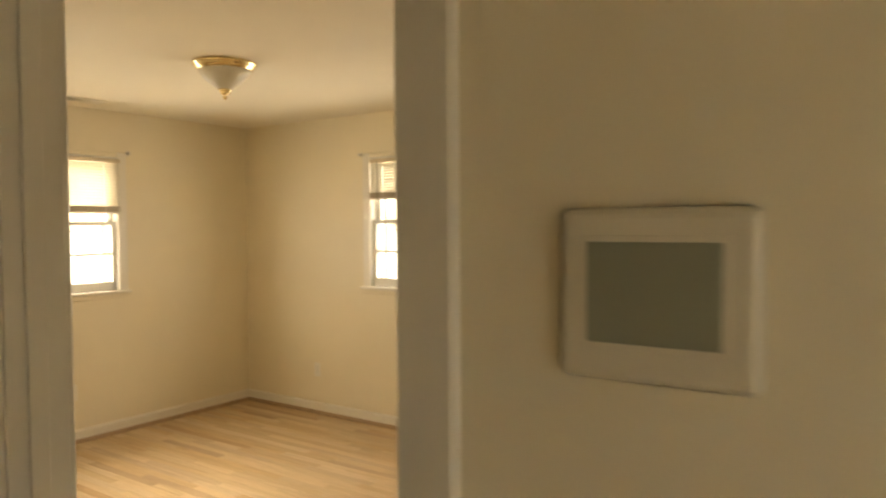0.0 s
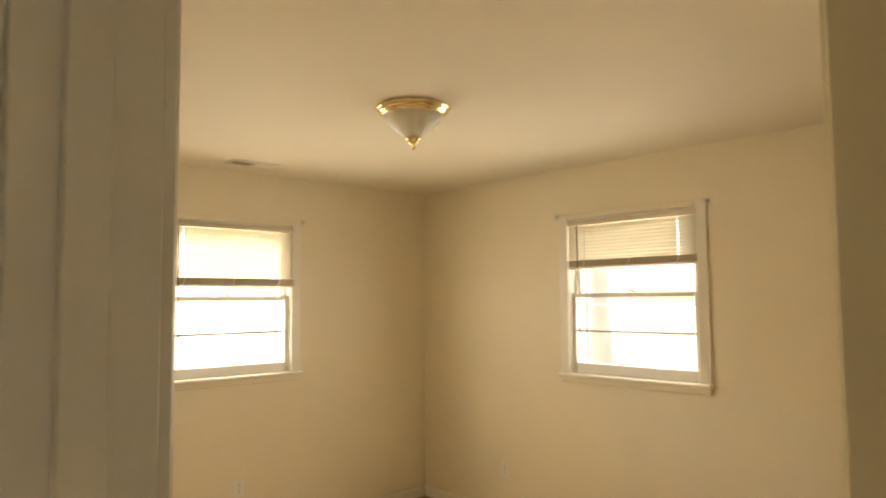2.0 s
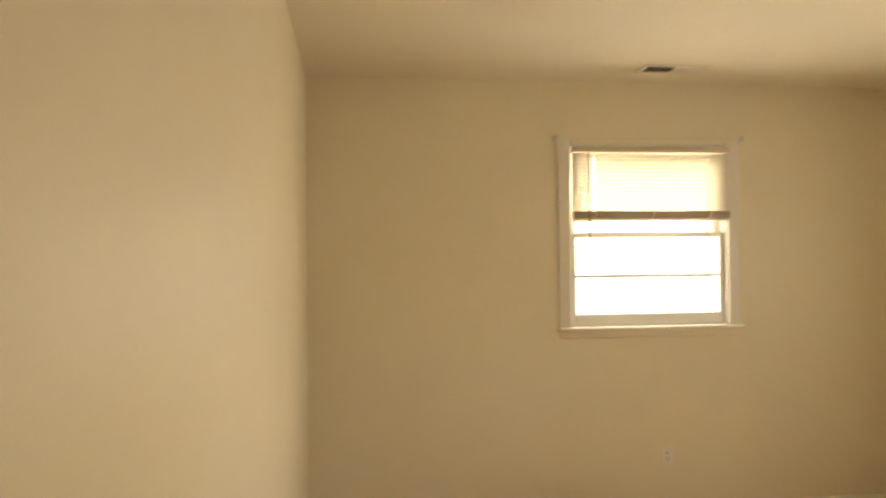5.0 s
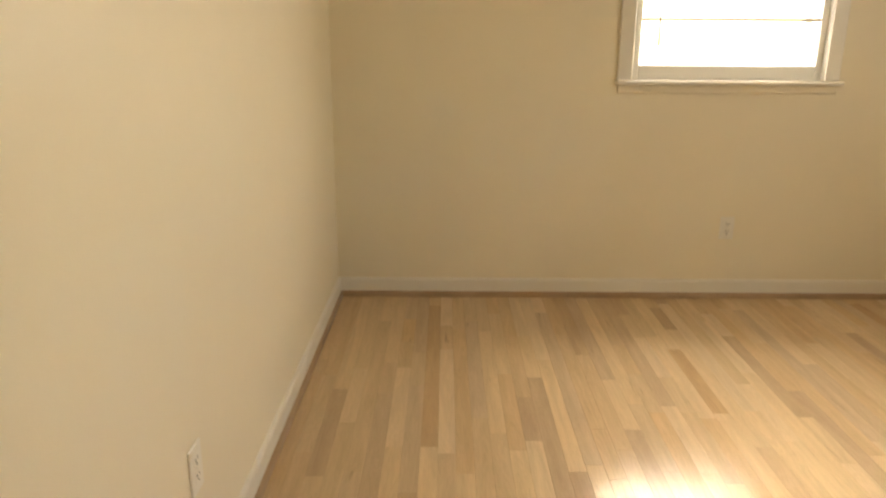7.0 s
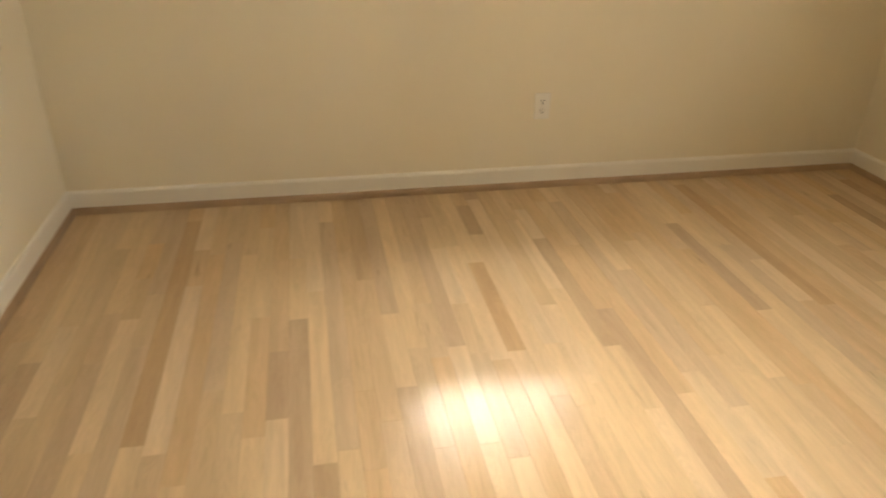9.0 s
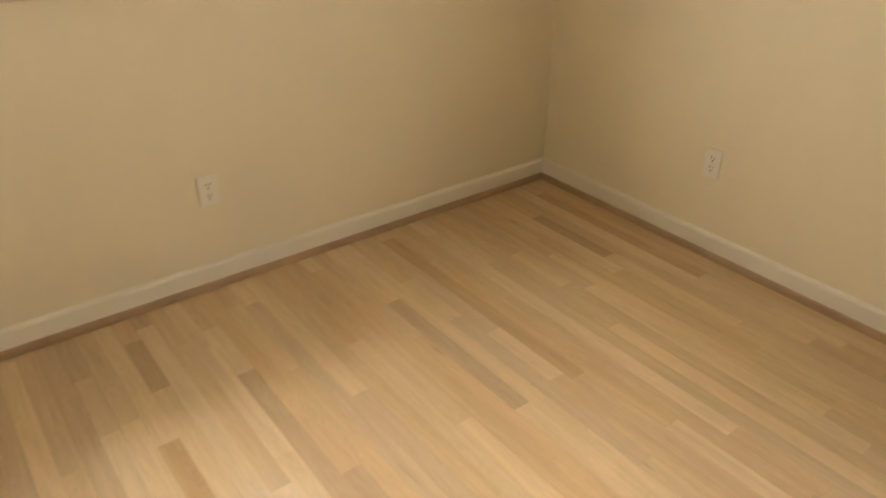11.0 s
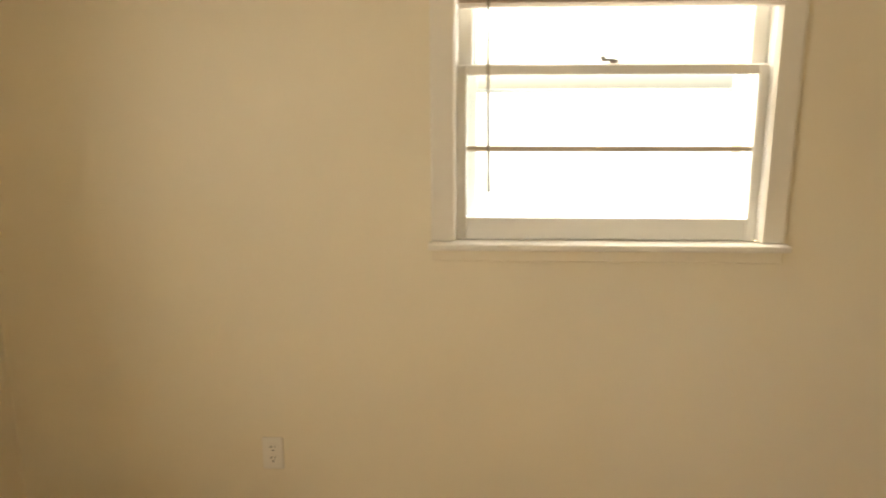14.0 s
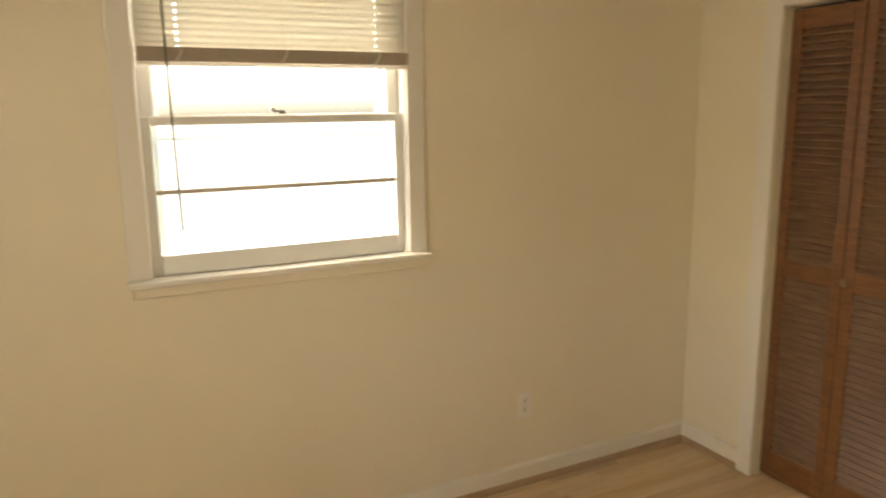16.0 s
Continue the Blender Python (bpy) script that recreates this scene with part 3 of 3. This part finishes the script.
# ---- closet with louvered bifold doors ----
def louver_leaf(x1, knob_side):
    """One narrow leaf, its east edge at x1."""
    w = tagged(new("louver_door"), "brown stained louvered bifold closet door, closed", "door", group="louvered closet doors")
    w.matrix_world = pose(x1, SOUTH - 0.045, 0.012)
    wide, tall, st = 0.303, 1.975, 0.046
    for a in (-wide, -st):
        part("stile", block(a, a + st, -0.026, 0.0, 0, tall, 0.003), WALNUT, w)
    rails = ((0, 0.115), (0.90, 0.975), (tall - 0.075, tall))
    for a, b in rails:
        part("rail", block(-wide + st, -st, -0.024, -0.002, a, b, 0.002), WALNUT, w)
    bm = block(-wide + st - 0.004, -st + 0.004, -0.0165, 0.0165, -0.0035, 0.0035, 0.0022)
    bmesh.ops.rotate(bm, matrix=Matrix.Rotation(radians(-56), 3, "X"), verts=bm.verts)
    first = part("louver", bm, LOUVER, w)
    first_used = False
    for (_, a), (b, _) in zip(rails, rails[1:]):
        n = int((b - a) / 0.0285)
        for k in range(n):
            s = new("louver", first.data) if first_used else first
            first_used = True
            s.parent = w
            s.matrix_local = pose(0, -0.013, a + (k + 0.5) * (b - a) / n, random.uniform(-2.5, 2.5), 0, 0)
    if knob_side:
        bm = lathe([(0.006, 0.0), (0.006, 0.012), (0.013, 0.016), (0.016, 0.022), (0.0145, 0.029), (0.007, 0.032)], 24)
        bmesh.ops.rotate(bm, matrix=Matrix.Rotation(radians(-90), 3, "X"), verts=bm.verts)
        bmesh.ops.translate(bm, vec=(-st / 2 if knob_side > 0 else -wide + st / 2, 0, 0.937), verts=bm.verts)
        part("knob", bm, KNOB, w, "small aged brass knob")
    return w


for i, k in enumerate((0, 1, -1, 0)):
    louver_leaf(CL_E - 0.001 - i * 0.306, k)
bm = bmesh.new()
box(bm, CL_E, CL_E + 0.08, SOUTH, SOUTH + 0.017, 0, CL_TOP + 0.08, 0.004)
box(bm, CL_W - 0.08, CL_W, SOUTH, SOUTH + 0.017, 0, CL_TOP + 0.08, 0.004)
box(bm, CL_W, CL_E, SOUTH, SOUTH + 0.0165, CL_TOP, CL_TOP + 0.08, 0.004)
structure("trim_closet", bm, TRIM, "flat white painted casing round the closet", "trim")

# ---- doorway to the hall ----
bm = bmesh.new()
box(bm, HALL_FACE - 0.002, DOOR_FACE + 0.002, DOOR_N - 0.016, DOOR_N, 0, DOOR_TOP, 0.002)
box(bm, HALL_FACE - 0.002, DOOR_FACE + 0.002, DOOR_S, DOOR_S + 0.016, 0, DOOR_TOP, 0.002)
box(bm, HALL_FACE - 0.002, DOOR_FACE + 0.002, DOOR_S + 0.016, DOOR_N - 0.016, DOOR_TOP - 0.016, DOOR_TOP, 0.002)
box(bm, HALL_FACE + 0.030, DOOR_FACE - 0.037, DOOR_N - 0.027, DOOR_N - 0.016, 0, DOOR_TOP - 0.016, 0.002)
box(bm, HALL_FACE + 0.030, DOOR_FACE - 0.037, DOOR_S + 0.016, DOOR_S + 0.027, 0, DOOR_TOP - 0.016, 0.002)
structure("trim_doorway_jamb", bm, TRIM, "white painted door jamb with its stop", "door frame")
for x0, x1, name in ((HALL_FACE - 0.016, HALL_FACE, "trim_hall_casing"), (DOOR_FACE, DOOR_FACE + 0.016, "trim_room_casing")):
    bm = bmesh.new()
    box(bm, x0, x1, DOOR_N - 0.010, DOOR_N + 0.058, 0, DOOR_TOP + 0.058, 0.004)
    box(bm, x0, x1, DOOR_S - 0.058, DOOR_S + 0.010, 0, DOOR_TOP + 0.058, 0.004)
    box(bm, x0, x1, DOOR_S + 0.010, DOOR_N - 0.010, DOOR_TOP - 0.010, DOOR_TOP + 0.058, 0.004)
    structure(name, bm, TRIM, "flat white painted door casing", "trim")

leaf = tagged(new("door_1"), "flush cream painted door standing half open", "door", kind="structure")
leaf.matrix_world = pose(DOOR_FACE + 0.002, DOOR_S + 0.018, 0.008, 0, 0, 37.5)
part("door_leaf", block(0.0, 0.815, 0.0, 0.035, 0, 2.036, 0.0025, 2), DOOR, leaf)

# ---- thermostat in the hall ----
t = tagged(new("thermostat"), "white plastic wall thermostat with a grey-green display", "thermostat")
t.matrix_world = pose(HALL_FACE, -4.960, 1.512, 0, 0, -90)
part("housing", block(-0.078, 0.078, -0.014, 0.0, -0.070, 0.067, 0.009, 4), BODY, t)
part("bezel", block(-0.057, 0.057, -0.0152, -0.013, -0.044, 0.045, 0.0008, 2), BODY, t)
part("display", block(-0.052, 0.052, -0.0160, -0.0145, -0.039, 0.040, 0.0006), LCD, t, "grey-green blank display")

# ---- outside ----
structure("ground", block(-400, 400, -400, 400, -0.9, -0.6), LAWN, "pale sunlit ground outside the windows", "ground")


def tree(x, y, tall, girth, spread):
    w = tagged(new("tree"), "leafy broad tree on the pale sunlit ground", "tree")
    w.matrix_world = pose(x, y, -0.62, 0, 0, random.uniform(0, 360))
    bm = bmesh.new()
    limbs = [([(0, 0, 0), (0.05, 0.02, tall * 0.25), (-0.05, 0.06, tall * 0.5), (0.08, 0, tall * 0.8)], girth)]
    for k in range(6):
        a, h = k * 1.05 + random.uniform(-0.3, 0.3), tall * random.uniform(0.36, 0.6)
        r = spread * random.uniform(0.5, 0.8)
        limbs.append(([(0, 0, h), (0.45 * r * math.cos(a), 0.45 * r * math.sin(a), h + 0.12 * tall), (r * math.cos(a), r * math.sin(a), h + 0.3 * tall)], girth * 0.4))
    for pts, g in limbs:
        rings = []
        for i, p in enumerate(pts):
            r = g * (1 - 0.75 * i / (len(pts) - 1)) * (1.25 if i == 0 and p[2] == 0 else 1)
            rings.append([bm.verts.new((p[0] + r * math.cos(q), p[1] + r * math.sin(q), p[2])) for q in [2 * math.pi * j / 10 for j in range(10)]])
        for a, b in zip(rings, rings[1:]):
            for j in range(10):
                bm.faces.new((a[j], a[(j + 1) % 10], b[(j + 1) % 10], b[j])).smooth = True
    part("trunk", bm, BARK, w)
    verts, faces = [], []
    for k in range(2600):
        c = Vector((random.gauss(0, 1), random.gauss(0, 1), random.gauss(0, 1))).normalized() * random.uniform(0.45, 1.0)
        bump = 1 + 0.35 * noise.noise(c * 2.3 + Vector((x, y, 0)))
        c = Vector((c.x * spread * bump, c.y * spread * bump, tall * 0.72 + c.z * tall * 0.34 * bump))
        a = Vector((random.gauss(0, 1), random.gauss(0, 1), random.gauss(0, 1))).normalized() * random.uniform(0.1, 0.22)
        b = a.orthogonal().normalized() * a.length * 0.55
        i = len(verts)
        verts += [c - a, c + b, c + a, c - b]
        faces.append((i, i + 1, i + 2, i + 3))
    me = bpy.data.meshes.new("crown")
    me.from_pydata(verts, [], faces)
    me.materials.append(LEAF)
    crown = new("crown", me)
    crown.parent = w
    return w


for x, y, tall, girth, spread in ((9.3, 4.9, 9.0, 0.28, 3.4),):
    tree(x, y, tall, girth, spread)

# ---- oak strips ----
PLANK = 0.0572


def plank_data(x0, x1, y0, y1, drop, lean):
    """Vertices and faces of one strip with eased top edges, leaning a little to one side."""
    c, z0 = 0.0005, -0.012
    za, zb = -drop - lean, -drop + lean
    v = [(x, y, z0) for x, y in ((x0, y0), (x1, y0), (x1, y1), (x0, y1))]
    v += [(x, y, z - c) for x, y, z in ((x0, y0, za), (x1, y0, zb), (x1, y1, zb), (x0, y1, za))]
    v += [(x, y, z) for x, y, z in ((x0 + c, y0 + c, za), (x1 - c, y0 + c, zb), (x1 - c, y1 - c, zb), (x0 + c, y1 - c, za))]
    f = [(8, 9, 10, 11)]
    for i in range(4):
        j = (i + 1) % 4
        f += [(i, j, j + 4, i + 4), (i + 4, j + 4, j + 8, i + 8)]
    return v, f


# the darkest strips, by a point on each
BROWN = ((-0.16, -0.9), (-0.16, -1.6), (-0.31, -0.45), (-3.08, -0.85), (-2.42, -0.25), (-2.62, -1.8), (-1.75, -0.55), (-1.95, -0.25), (-0.95, -0.30), (-2.05, -1.05))
rng = random.Random(11)
rest_v, rest_f = [], []
singles = 0
x = 0.0
while x > HALL_W + PLANK:
    low_y, high_y = (HALL_S, HALL_N) if x - PLANK < HALL_FACE else (BACK, 0.0)
    y = high_y + rng.uniform(0.0, 0.6)
    while y > low_y:
        length = rng.choice((0.28, 0.4, 0.55, 0.7, 0.85, 1.05, 1.3)) * rng.uniform(0.92, 1.08)
        a, b = max(low_y, y - length), min(high_y, y)
        if b - a > 0.03:
            v, f = plank_data(x - PLANK + 0.0001, x - 0.0001, a + 0.0001, b - 0.0001, rng.uniform(0.0001, 0.00035), rng.uniform(-0.00015, 0.00015))
            if (a + b) / 2 > -2.75 and x > WEST and singles < 300:
                me = bpy.data.meshes.new("plank")
                me.from_pydata(v, [], f)
                dark = any(x - PLANK < p <= x and a < q <= b for p, q in BROWN)
                me.materials.append(OAK_BROWN if dark else OAK)
                ob = new("plank", me)
                ob.parent = floor
                singles += 1
            else:
                i = len(rest_v)
                rest_v += v
                rest_f += [tuple(q + i for q in g) for g in f]
        y -= length
    x -= PLANK
me = bpy.data.meshes.new("far_planks")
me.from_pydata(rest_v, [], rest_f)
me.materials.append(OAK)
ob = tagged(new("far_planks", me), kind="stuff")
ob.parent = floor
